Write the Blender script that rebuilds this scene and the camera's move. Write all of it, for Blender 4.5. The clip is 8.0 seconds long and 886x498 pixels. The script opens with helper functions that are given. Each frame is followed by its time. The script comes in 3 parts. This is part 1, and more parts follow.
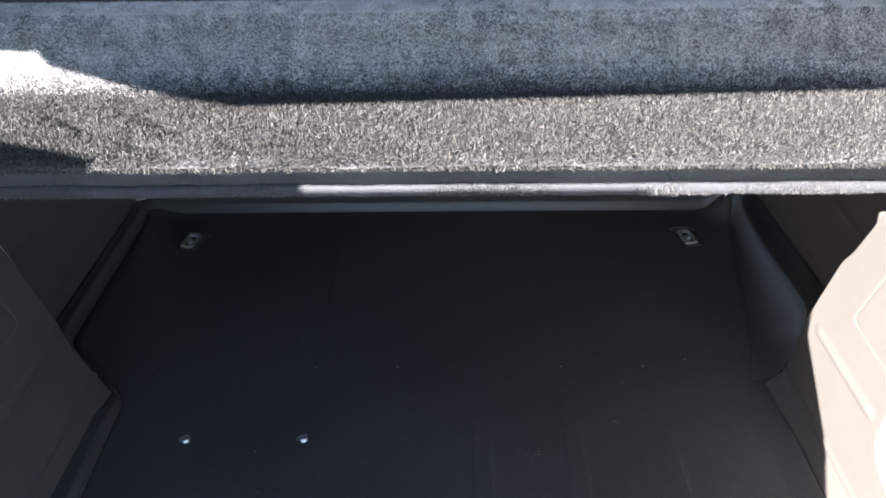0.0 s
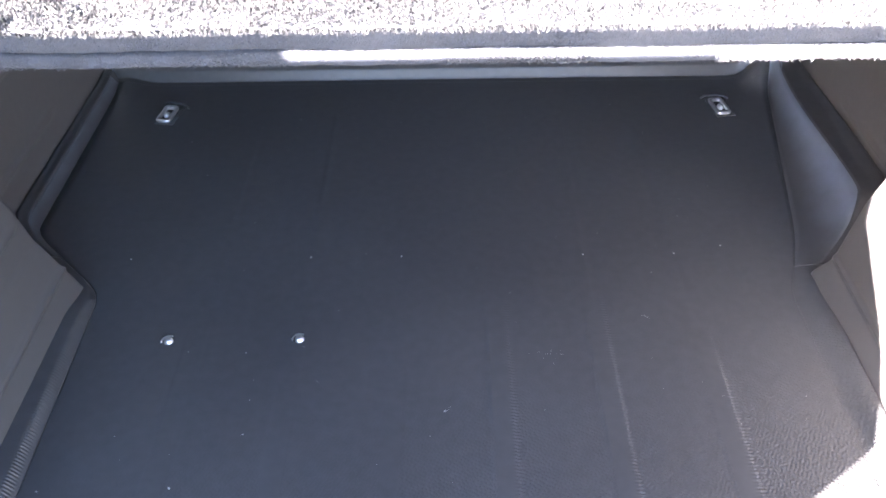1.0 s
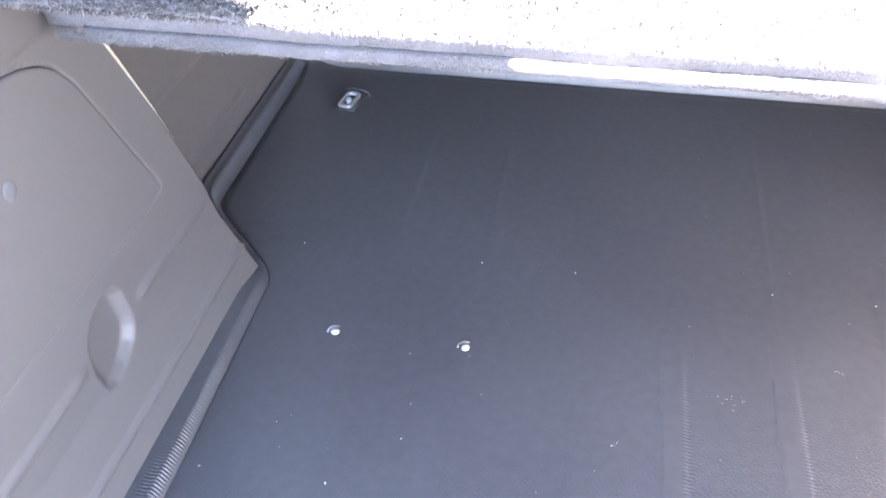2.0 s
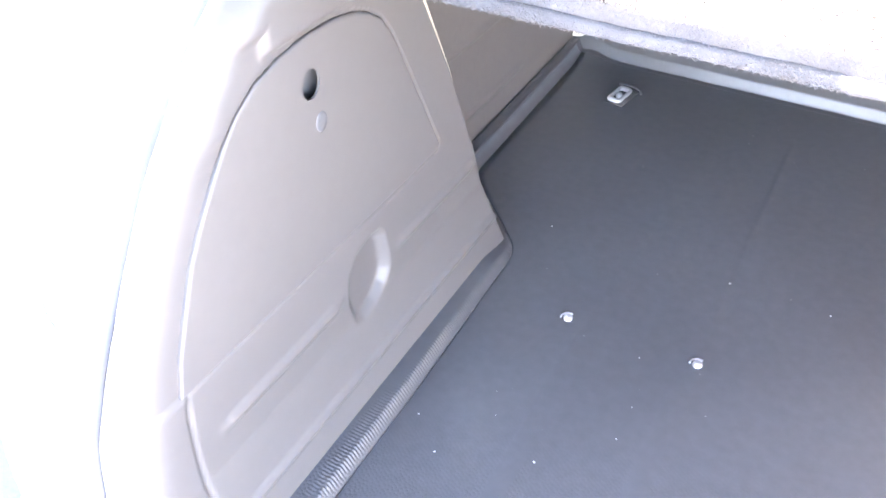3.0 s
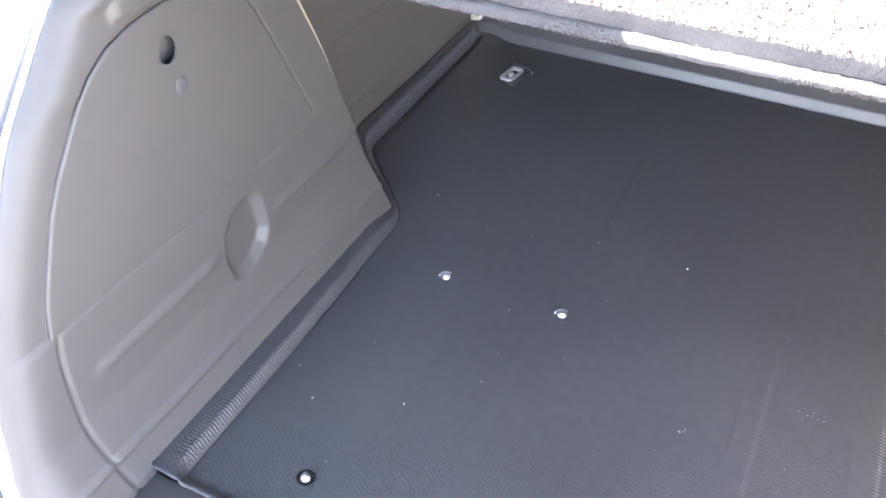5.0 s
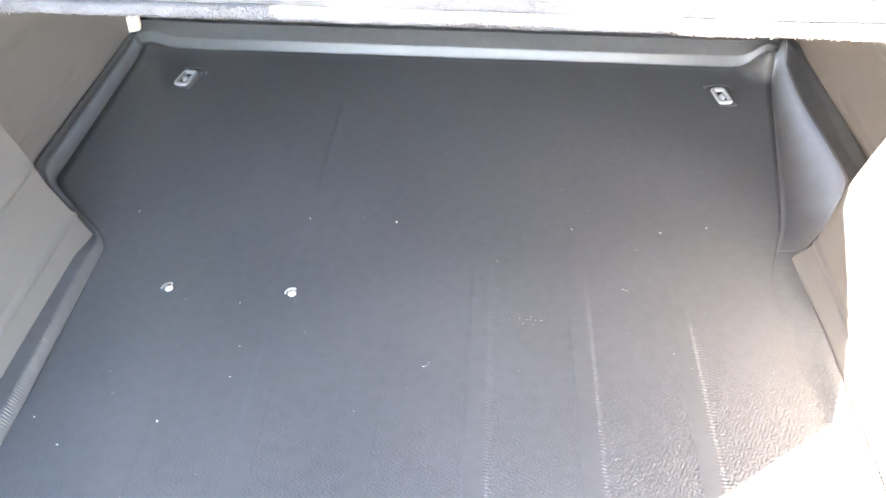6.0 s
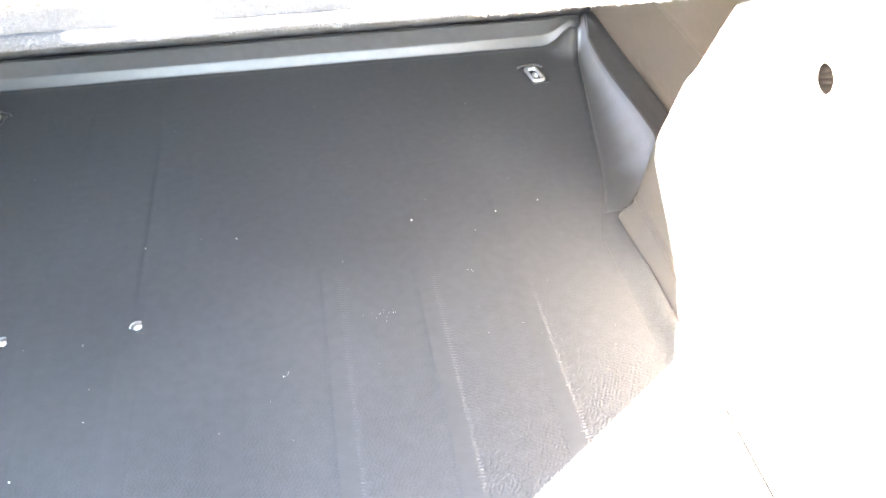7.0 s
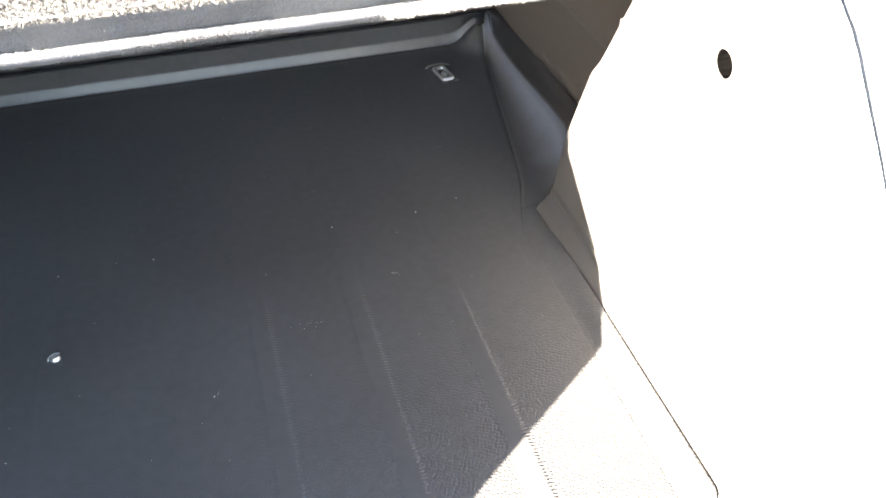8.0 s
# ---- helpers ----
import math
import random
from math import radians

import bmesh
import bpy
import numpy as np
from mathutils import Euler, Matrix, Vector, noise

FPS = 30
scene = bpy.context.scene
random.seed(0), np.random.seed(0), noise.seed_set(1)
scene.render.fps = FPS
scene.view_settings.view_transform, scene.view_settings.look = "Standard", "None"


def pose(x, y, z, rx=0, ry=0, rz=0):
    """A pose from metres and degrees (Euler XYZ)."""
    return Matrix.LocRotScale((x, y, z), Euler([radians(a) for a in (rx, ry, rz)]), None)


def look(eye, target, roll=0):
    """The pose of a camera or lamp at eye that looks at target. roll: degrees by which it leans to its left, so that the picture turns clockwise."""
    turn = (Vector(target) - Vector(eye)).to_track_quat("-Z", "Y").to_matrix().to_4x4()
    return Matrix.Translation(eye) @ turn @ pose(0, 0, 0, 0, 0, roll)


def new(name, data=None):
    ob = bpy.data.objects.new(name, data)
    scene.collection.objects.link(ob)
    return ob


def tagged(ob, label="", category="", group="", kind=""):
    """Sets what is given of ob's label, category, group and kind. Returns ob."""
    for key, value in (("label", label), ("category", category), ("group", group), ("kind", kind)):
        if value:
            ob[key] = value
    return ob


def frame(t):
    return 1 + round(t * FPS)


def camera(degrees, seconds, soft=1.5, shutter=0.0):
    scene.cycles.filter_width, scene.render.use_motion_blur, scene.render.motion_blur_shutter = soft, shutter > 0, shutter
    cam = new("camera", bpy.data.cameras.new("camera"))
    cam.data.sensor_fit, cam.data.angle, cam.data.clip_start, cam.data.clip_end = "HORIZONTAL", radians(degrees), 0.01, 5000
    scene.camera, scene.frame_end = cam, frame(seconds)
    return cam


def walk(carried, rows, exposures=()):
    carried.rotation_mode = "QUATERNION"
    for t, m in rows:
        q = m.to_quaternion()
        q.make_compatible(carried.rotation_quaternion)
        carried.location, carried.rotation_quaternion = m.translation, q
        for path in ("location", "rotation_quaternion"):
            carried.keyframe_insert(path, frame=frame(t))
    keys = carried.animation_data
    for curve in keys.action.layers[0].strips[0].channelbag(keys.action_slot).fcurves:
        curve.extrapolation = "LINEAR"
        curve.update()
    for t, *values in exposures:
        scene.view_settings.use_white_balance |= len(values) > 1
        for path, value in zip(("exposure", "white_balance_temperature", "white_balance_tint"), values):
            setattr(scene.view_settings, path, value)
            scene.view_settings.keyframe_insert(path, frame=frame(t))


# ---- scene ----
cam = camera(54.1, 8.0, soft=1.7)
PATH = [
    (0, (0.03, -1.008, 0.859), (-0.001, 0.714, -0.158), -0.9),
    (0.5, (0.021, -0.939, 0.833), (-0.009, 0.683, -0.336), -1.2),
    (1, (0.007, -0.871, 0.793), (-0.013, 0.674, -0.476), -1.1),
    (1.2, (0.009, -0.837, 0.794), (-0.008, 0.701, -0.484), -1.1),
    (2.3, (-0.087, -0.829, 0.779), (-0.573, 0.636, -0.493), -1.3),
    (2.5, (-0.098, -0.836, 0.776), (-0.68, 0.594, -0.496), -1.1),
    (3, (-0.102, -0.856, 0.78), (-0.862, 0.48, -0.5), -0.6),
    (3.5, (-0.095, -0.863, 0.781), (-0.921, 0.424, -0.509), 0.9),
    (4, (-0.07, -0.864, 0.781), (-0.915, 0.411, -0.508), 0.6),
    (4.2, (-0.054, -0.87, 0.781), (-0.902, 0.407, -0.504), 0.5),
    (5.3, (0.049, -0.897, 0.794), (-0.471, 0.549, -0.487), 0.5),
    (5.5, (0.053, -0.907, 0.793), (-0.337, 0.58, -0.487), 0.6),
    (6, (0.059, -0.928, 0.795), (-0.024, 0.604, -0.488), 0.5),
    (6.5, (0.057, -0.941, 0.797), (0.184, 0.594, -0.478), 0.5),
    (7, (0.075, -0.948, 0.794), (0.322, 0.576, -0.478), -0.5),
    (7.5, (0.085, -0.95, 0.795), (0.444, 0.551, -0.477), -0.6),
    (8, (0.071, -0.946, 0.798), (0.497, 0.536, -0.476), -0.5),
]
EXPO = [(0.0, 3.6, 6300, 14), (0.5, 4.35, 6200, 14), (1.0, 5.65, 6200, 23), (1.2, 6.05, 6250, 24), (2.3, 7.1, 6750, 27), (2.6, 7.25, 6850, 27), (3.0, 7.5, 7000, 26), (3.5, 7.4, 7250, 26), (4.2, 6.8, 7450, 31), (5.3, 6.5, 7050, 20), (6.0, 7.38, 7450, 16),
        (6.5, 7.65, 7550, 14), (7.2, 7.2, 7400, 13), (7.6, 6.35, 7150, 12), (8.0, 5.5, 7100, 12)]
walk(cam, [(t, look(eye, target, roll)) for t, eye, target, roll in PATH], EXPO)

# ---- world and sun ----
SUN_WAY = Vector((1.20, 1.0, -0.60)).normalized()      # the way the sunlight travels
world = bpy.data.worlds.new("sky")
scene.world = world
world.use_nodes = True
wn = world.node_tree.nodes
sky = wn.new("ShaderNodeTexSky")
sky.sky_type = 'NISHITA'
sky.sun_disc = False
sky.ozone_density = 2.0
sky.dust_density = 0.6
sky.sun_elevation = math.asin(-SUN_WAY.z)
sky.sun_rotation = math.atan2(-SUN_WAY.x, -SUN_WAY.y)
wn["Background"].inputs["Strength"].default_value = 0.052
world.node_tree.links.new(sky.outputs["Color"], wn["Background"].inputs["Color"])
sun = new("sun", bpy.data.lights.new("sun", 'SUN'))
sun.data.energy = 5.0
sun.data.angle = radians(0.2)
sun.data.color = (1.0, 0.94, 0.84)
sun.matrix_world = Matrix.Translation((-2, -6, 5)) @ SUN_WAY.to_track_quat("-Z", "Y").to_matrix().to_4x4()


# ---- materials ----
def material(name, base, rough=0.5, metal=0.0, spec=0.5, vary=0.15, vary_scale=6.0, bump=0.0, bump_scale=300.0,
             fine_bump=0.0, fine_scale=900.0, rough_vary=0.08, coat=0.0):
    """A principled material with large and small variation of colour, uneven gloss and a fine relief."""
    m = bpy.data.materials.new(name)
    m.use_nodes = True
    nt = m.node_tree
    n, l = nt.nodes, nt.links
    p = n["Principled BSDF"]
    tc = n.new("ShaderNodeTexCoord")
    big = n.new("ShaderNodeTexNoise")
    big.inputs["Scale"].default_value, big.inputs["Detail"].default_value = vary_scale, 5
    l.new(tc.outputs["Object"], big.inputs["Vector"])
    small = n.new("ShaderNodeTexNoise")
    small.inputs["Scale"].default_value, small.inputs["Detail"].default_value = vary_scale * 22, 3
    l.new(tc.outputs["Object"], small.inputs["Vector"])
    mixf = n.new("ShaderNodeMix")
    mixf.data_type = 'FLOAT'
    mixf.inputs[0].default_value = 0.4
    l.new(big.outputs["Fac"], mixf.inputs[2])
    l.new(small.outputs["Fac"], mixf.inputs[3])
    ramp = n.new("ShaderNodeValToRGB")
    ramp.color_ramp.elements[0].position, ramp.color_ramp.elements[1].position = 0.3, 0.7
    ramp.color_ramp.elements[0].color = (*[c * (1 - vary) for c in base], 1)
    ramp.color_ramp.elements[1].color = (*[min(1, c * (1 + vary)) for c in base], 1)
    l.new(mixf.outputs[0], ramp.inputs["Fac"])
    l.new(ramp.outputs["Color"], p.inputs["Base Color"])
    rr = n.new("ShaderNodeMapRange")
    rr.inputs["To Min"].default_value, rr.inputs["To Max"].default_value = max(0.03, rough - rough_vary), min(1, rough + rough_vary)
    l.new(big.outputs["Fac"], rr.inputs["Value"])
    l.new(rr.outputs["Result"], p.inputs["Roughness"])
    p.inputs["Metallic"].default_value = metal
    p.inputs["Specular IOR Level"].default_value = spec
    p.inputs["Coat Weight"].default_value = coat
    p.inputs["Coat Roughness"].default_value = 0.06
    last = None
    if bump:
        tex = n.new("ShaderNodeTexNoise")
        tex.inputs["Scale"].default_value = bump_scale
        tex.inputs["Detail"].default_value = 4
        l.new(tc.outputs["Object"], tex.inputs["Vector"])
        bn = n.new("ShaderNodeBump")
        bn.inputs["Strength"].default_value = 1.0
        bn.inputs["Distance"].default_value = bump
        l.new(tex.outputs["Fac"], bn.inputs["Height"])
        last = bn
    if fine_bump:
        t2 = n.new("ShaderNodeTexNoise")
        t2.inputs["Scale"].default_value, t2.inputs["Detail"].default_value = fine_scale, 2
        l.new(tc.outputs["Object"], t2.inputs["Vector"])
        b2 = n.new("ShaderNodeBump")
        b2.inputs["Distance"].default_value = fine_bump
        l.new(t2.outputs["Fac"], b2.inputs["Height"])
        if last:
            l.new(last.outputs["Normal"], b2.inputs["Normal"])
        last = b2
    if last:
        l.new(last.outputs["Normal"], p.inputs["Normal"])
    return m


def grained_plastic(name, base, rough):
    """Moulded plastic with a close pebble grain, faded towards the back and the left to fit the camera's view, and
    plain on the raised ribs.
    """
    m = material(name, base, rough, spec=0.32, vary=0.20, vary_scale=3, rough_vary=0.13, fine_bump=0.00005, fine_scale=1500)
    n, l = m.node_tree.nodes, m.node_tree.links

    def calc(op, *values):
        node = n.new("ShaderNodeMath")
        node.operation = op
        for k, v in enumerate(values):
            if isinstance(v, (int, float)):
                node.inputs[k].default_value = v
            else:
                l.new(v, node.inputs[k])
        return node.outputs[0]

    def ramp(value, a, b, lo, hi):
        node = n.new("ShaderNodeMapRange")
        node.interpolation_type = 'SMOOTHSTEP'
        for k, v in enumerate((a, b, lo, hi)):
            node.inputs[1 + k].default_value = v
        l.new(value, node.inputs[0])
        return node.outputs[0]

    tc = n.new("ShaderNodeTexCoord")
    warp = n.new("ShaderNodeTexNoise")
    warp.inputs["Scale"].default_value, warp.inputs["Detail"].default_value = 14, 1
    l.new(tc.outputs["Object"], warp.inputs["Vector"])
    bend = n.new("ShaderNodeVectorMath")
    bend.operation = 'MULTIPLY_ADD'
    bend.inputs[1].default_value = (0.006, 0.006, 0.0)
    l.new(warp.outputs["Color"], bend.inputs[0])
    l.new(tc.outputs["Object"], bend.inputs[2])
    mp = n.new("ShaderNodeMapping")
    mp.inputs["Rotation"].default_value = (0, 0, 0.5)
    mp.inputs["Scale"].default_value = (1.0, 0.92, 1.0)
    l.new(bend.outputs["Vector"], mp.inputs["Vector"])
    cell = n.new("ShaderNodeTexVoronoi")
    cell.feature, cell.voronoi_dimensions = 'F1', '2D'
    cell.inputs["Scale"].default_value, cell.inputs["Randomness"].default_value = 240, 0.58
    l.new(mp.outputs["Vector"], cell.inputs["Vector"])
    dome = ramp(cell.outputs["Distance"], 0.12, 0.62, 1.0, 0.0)
    at = n.new("ShaderNodeSeparateXYZ")
    l.new(tc.outputs["Object"], at.inputs[0])
    grain_fade = ramp(calc('SUBTRACT', at.outputs[1], calc('MULTIPLY', at.outputs[0], 0.35)), -0.44, -0.10, 1.0, 0.04)
    near_rib = calc('PINGPONG', at.outputs[0], 0.0645)
    plain = calc('MULTIPLY', calc('MULTIPLY', ramp(near_rib, 0.052, 0.055, 0.0, 1.0), ramp(calc('ABSOLUTE', at.outputs[0]), 0.40, 0.41, 1.0, 0.0)), ramp(at.outputs[1], 0.0, 0.06, 1.0, 0.0))
    height = calc('MULTIPLY', dome, calc('MULTIPLY', grain_fade, calc('SUBTRACT', 1.0, plain)))
    bump = n.new("ShaderNodeBump")
    bump.inputs["Distance"].default_value = 0.00050
    l.new(height, bump.inputs["Height"])
    fine = [x for x in n if x.bl_idname == "ShaderNodeBump" and x != bump][0]
    l.new(bump.outputs["Normal"], fine.inputs["Normal"])
    return m


LINER = grained_plastic("black_moulded_plastic", (0.055, 0.0545, 0.0552), 0.38)
SATIN = material("satin_sheen_plastic", (0.125, 0.142, 0.176), 0.42, spec=0.9, vary=0.1, vary_scale=3, fine_bump=0.00006, fine_scale=900)
# bluish highlight painted into the colour by height, broken up by noise
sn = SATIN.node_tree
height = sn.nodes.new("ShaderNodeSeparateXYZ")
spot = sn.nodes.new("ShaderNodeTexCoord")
sheen = sn.nodes.new("ShaderNodeMapRange")
sheen.inputs["From Min"].default_value, sheen.inputs["From Max"].default_value = 0.015, 0.045
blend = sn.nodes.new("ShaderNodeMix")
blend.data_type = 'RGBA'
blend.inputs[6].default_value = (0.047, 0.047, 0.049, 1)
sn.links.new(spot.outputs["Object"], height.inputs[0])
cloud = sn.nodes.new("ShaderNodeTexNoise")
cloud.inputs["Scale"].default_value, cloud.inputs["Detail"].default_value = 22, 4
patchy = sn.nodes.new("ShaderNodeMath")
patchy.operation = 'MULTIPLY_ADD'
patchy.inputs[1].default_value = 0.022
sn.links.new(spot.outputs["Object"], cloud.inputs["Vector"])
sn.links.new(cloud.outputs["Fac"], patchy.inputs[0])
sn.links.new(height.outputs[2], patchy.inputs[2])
sn.links.new(patchy.outputs[0], sheen.inputs["Value"])
sn.links.new(sheen.outputs["Result"], blend.inputs[0])
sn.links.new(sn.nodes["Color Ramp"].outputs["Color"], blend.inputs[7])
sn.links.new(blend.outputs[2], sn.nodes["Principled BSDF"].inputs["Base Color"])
TRIM = material("grey_grained_plastic", (0.067, 0.062, 0.059), 0.55, vary=0.07, vary_scale=4, bump=0.00012, bump_scale=900)
RECESS = material("dark_grey_plastic", (0.090, 0.082, 0.076), 0.6, vary=0.1, vary_scale=4, bump=0.00015, bump_scale=700)
CARPET = material("charcoal_carpet", (0.080, 0.082, 0.090), 0.95, spec=0.1, vary=0.25, vary_scale=14, bump=0.0012, bump_scale=700)
SEATCLOTH = material("black_seat_carpet", (0.055, 0.052, 0.050), 0.95, spec=0.1, vary=0.25, vary_scale=20, bump=0.001, bump_scale=900)
PAINT = material("white_car_paint", (0.80, 0.80, 0.79), 0.25, vary=0.02, coat=0.6, rough_vary=0.03)
RUBBER = material("black_rubber_seal", (0.06, 0.06, 0.063), 0.7, vary=0.15, vary_scale=20, bump=0.0003, bump_scale=300)
CREAM = material("cream_plastic", (0.55, 0.50, 0.40), 0.5, vary=0.08, vary_scale=12)
ZINC = material("bright_zinc_steel", (0.74, 0.75, 0.76), 0.40, metal=1.0, vary=0.1, vary_scale=60, bump=0.0002, bump_scale=600)
DARK = material("dark_void_plastic", (0.007, 0.007, 0.007), 0.9, spec=0.08, vary=0.2, vary_scale=20)
DUST = material("pale_dust", (0.45, 0.44, 0.42), 0.9, vary=0.2, vary_scale=50)
LAMPCLEAR = material("clear_grey_lamp_plastic", (0.75, 0.75, 0.77), 0.12, vary=0.05, coat=0.6)
ASPHALT = material("worn_asphalt", (0.055, 0.056, 0.060), 0.9, vary=0.2, vary_scale=1.2, bump=0.004, bump_scale=60)
RENDERED = material("grey_shadow_wall", (0.30, 0.295, 0.285), 0.9, vary=0.15, vary_scale=3, bump=0.003, bump_scale=80)


# one carpet: shade put into the colour, bluish face nap, lifted riser nap
FACENAP = material("shade_toned_nap", (0.100, 0.108, 0.132), 0.8, spec=0.2, vary=0.3, vary_scale=60)
SHADENAP = material("shade_lifted_nap", (0.56, 0.555, 0.57), 0.8, spec=0.2, vary=0.3, vary_scale=60)
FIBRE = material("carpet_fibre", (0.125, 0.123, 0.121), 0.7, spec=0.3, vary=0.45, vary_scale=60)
fn = FIBRE.node_tree
strand = fn.nodes.new("ShaderNodeNewGeometry")
tones = fn.nodes.new("ShaderNodeValToRGB")
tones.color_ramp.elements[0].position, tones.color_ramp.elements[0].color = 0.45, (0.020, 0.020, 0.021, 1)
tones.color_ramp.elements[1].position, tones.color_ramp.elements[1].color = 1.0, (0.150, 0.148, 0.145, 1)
fn.links.new(strand.outputs["Random Per Island"], tones.inputs["Fac"])
fn.links.new(tones.outputs["Color"], fn.nodes["Principled BSDF"].inputs["Base Color"])
PALEFIBRE = material("pale_carpet_fibre", (0.085, 0.086, 0.090), 0.7, spec=0.3, vary=0.25, vary_scale=60)
BOUND = material("pale_edge_binding", (0.058, 0.061, 0.070), 0.9, spec=0.2, vary=0.2, vary_scale=40, bump=0.0008, bump_scale=600)


# ---- mesh helpers ----
def link(name, mesh, mat, parent=None, label="", smooth=True):
    mesh.materials.append(mat)
    if smooth:
        mesh.polygons.foreach_set("use_smooth", [True] * len(mesh.polygons))
    ob = new(name, mesh)
    if parent:
        ob.parent = parent
    if label:
        ob["label"] = label
    return ob


def part(name, bm, mat, parent=None, label="", smooth=True):
    bmesh.ops.recalc_face_normals(bm, faces=bm.faces[:])
    mesh = bpy.data.meshes.new(name)
    bm.to_mesh(mesh)
    bm.free()
    return link(name, mesh, mat, parent, label, smooth)


def sheet(name, rows, mat, parent=None, label="", flip=False, thick=0.0):
    """A smooth mesh over a grid of points: rows is an array of (n, m, 3)."""
    g = np.asarray(rows, float)
    n, m = g.shape[:2]
    i = np.arange(n * m).reshape(n, m)
    q = np.stack([i[:-1, :-1], i[:-1, 1:], i[1:, 1:], i[1:, :-1]], -1).reshape(-1, 4)
    if flip:
        q = q[:, ::-1]
    mesh = bpy.data.meshes.new(name)
    mesh.from_pydata(g.reshape(-1, 3).tolist(), [], q.tolist())
    mesh.update()
    ob = link(name, mesh, mat, parent, label)
    if thick:
        mod = ob.modifiers.new("thickness", 'SOLIDIFY')
        mod.thickness, mod.offset = thick, -1
    return ob


def box(bm, x0, x1, y0, y1, z0, z1, bevel=0.0, seg=2):
    made = bmesh.ops.create_cube(bm, size=1.0)["verts"]
    bmesh.ops.transform(bm, verts=made, matrix=Matrix.Translation(((x0 + x1) / 2, (y0 + y1) / 2, (z0 + z1) / 2)) @ Matrix.Diagonal((x1 - x0, y1 - y0, z1 - z0, 1)))
    if bevel:
        edges = list({e for v in made for e in v.link_edges})
        bmesh.ops.bevel(bm, geom=edges, offset=bevel, segments=seg, affect='EDGES', profile=0.5)


def extrude_outline(bm, outline, way, lift):
    """A solid from a closed outline of points, pushed along way."""
    a = [bm.verts.new(p) for p in outline]
    b = [bm.verts.new(Vector(p) + Vector(way) * lift) for p in outline]
    for k in range(len(a)):
        j = (k + 1) % len(a)
        bm.faces.new((a[k], a[j], b[j], b[k]))
    bm.faces.new(a[::-1])
    bm.faces.new(b)


def tube(bm, path, radius, sides=8, closed=False):
    pts = [Vector(p) for p in path]
    rings = []
    n = len(pts)
    up = Vector((0.13, 0.21, 0.97))
    for k, p in enumerate(pts):
        a = pts[(k - 1) % n] if closed or k else p
        b = pts[(k + 1) % n] if closed or k < n - 1 else p
        t = (b - a).normalized()
        u = t.cross(up).normalized()
        w = t.cross(u)
        r = radius(k / (n - 1)) if callable(radius) else radius
        rings.append([bm.verts.new(p + r * (math.cos(c) * u + math.sin(c) * w)) for c in [2 * math.pi * s / sides for s in range(sides)]])
    for k in range(n if closed else n - 1):
        A, B = rings[k], rings[(k + 1) % n]
        for s in range(sides):
            bm.faces.new((A[s], A[(s + 1) % sides], B[(s + 1) % sides], B[s]))
    if not closed:
        bm.faces.new(rings[0][::-1])
        bm.faces.new(rings[-1])


def curve_at(points, v):
    """Smooth value at v on a line through (v, value) pairs."""
    xs, ys = [p[0] for p in points], [p[1] for p in points]
    d = 0.012
    return (np.interp(v - d, xs, ys) + np.interp(v, xs, ys) * 2 + np.interp(v + d, xs, ys)) / 4


def step(v, a, b):
    t = np.clip((v - a) / (b - a), 0, 1)
    return t * t * (3 - 2 * t)


def thing(name, label, category, kind="", group=""):
    return tagged(new(name), label, category, group, kind)


# ---- ground and the added shadow wall behind ----
GROUND = -0.66
gb = bmesh.new()
bmesh.ops.create_grid(gb, x_segments=8, y_segments=8, size=400)
bmesh.ops.translate(gb, verts=gb.verts[:], vec=(0, 0, GROUND))
tagged(part("ground", gb, ASPHALT), "worn dark grey asphalt yard under the car", "ground", kind="structure")

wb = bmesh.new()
# added free-standing unseen wall; ramped end and low arched opening shape the shadows
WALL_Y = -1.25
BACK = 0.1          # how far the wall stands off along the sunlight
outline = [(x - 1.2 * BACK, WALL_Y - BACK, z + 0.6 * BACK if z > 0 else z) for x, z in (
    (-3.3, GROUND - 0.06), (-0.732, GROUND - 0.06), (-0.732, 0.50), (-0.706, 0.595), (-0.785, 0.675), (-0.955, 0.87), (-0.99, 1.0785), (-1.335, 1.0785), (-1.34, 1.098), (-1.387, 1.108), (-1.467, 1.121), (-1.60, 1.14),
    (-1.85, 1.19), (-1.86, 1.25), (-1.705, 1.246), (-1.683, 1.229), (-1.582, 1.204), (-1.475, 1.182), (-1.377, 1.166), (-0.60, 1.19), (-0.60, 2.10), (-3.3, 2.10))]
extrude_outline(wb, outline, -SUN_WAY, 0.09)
tagged(part("shadow_wall", wb, RENDERED, smooth=False), "unseen grey wall with an arched opening, added to cast the shadows", "wall", kind="structure")

# ---- car shell ----
# the tailgate opening's edge, seen from the side: height, distance
APERTURE = [(-0.30, -0.625), (0.0, -0.620), (0.095, -0.614), (0.216, -0.594), (0.28, -0.572), (0.337, -0.545), (0.411, -0.498), (0.50, -0.419), (0.60, -0.275), (0.80, -0.02), (1.00, 0.23), (1.07, 0.33)]
FRONT = {-1: [(0.0, 0.012), (0.03, 0.006), (0.10, -0.014), (0.18, -0.040), (0.31, -0.098), (0.41, -0.150), (0.50, -0.20), (0.60, -0.25)],
         1: [(0.0, 0.030), (0.04, 0.022), (0.15, -0.006), (0.21, -0.032), (0.282, -0.064), (0.298, -0.080), (0.41, -0.144), (0.50, -0.20), (0.60, -0.25)]}
car = thing("car", "white hatchback seen through its open tailgate", "car")


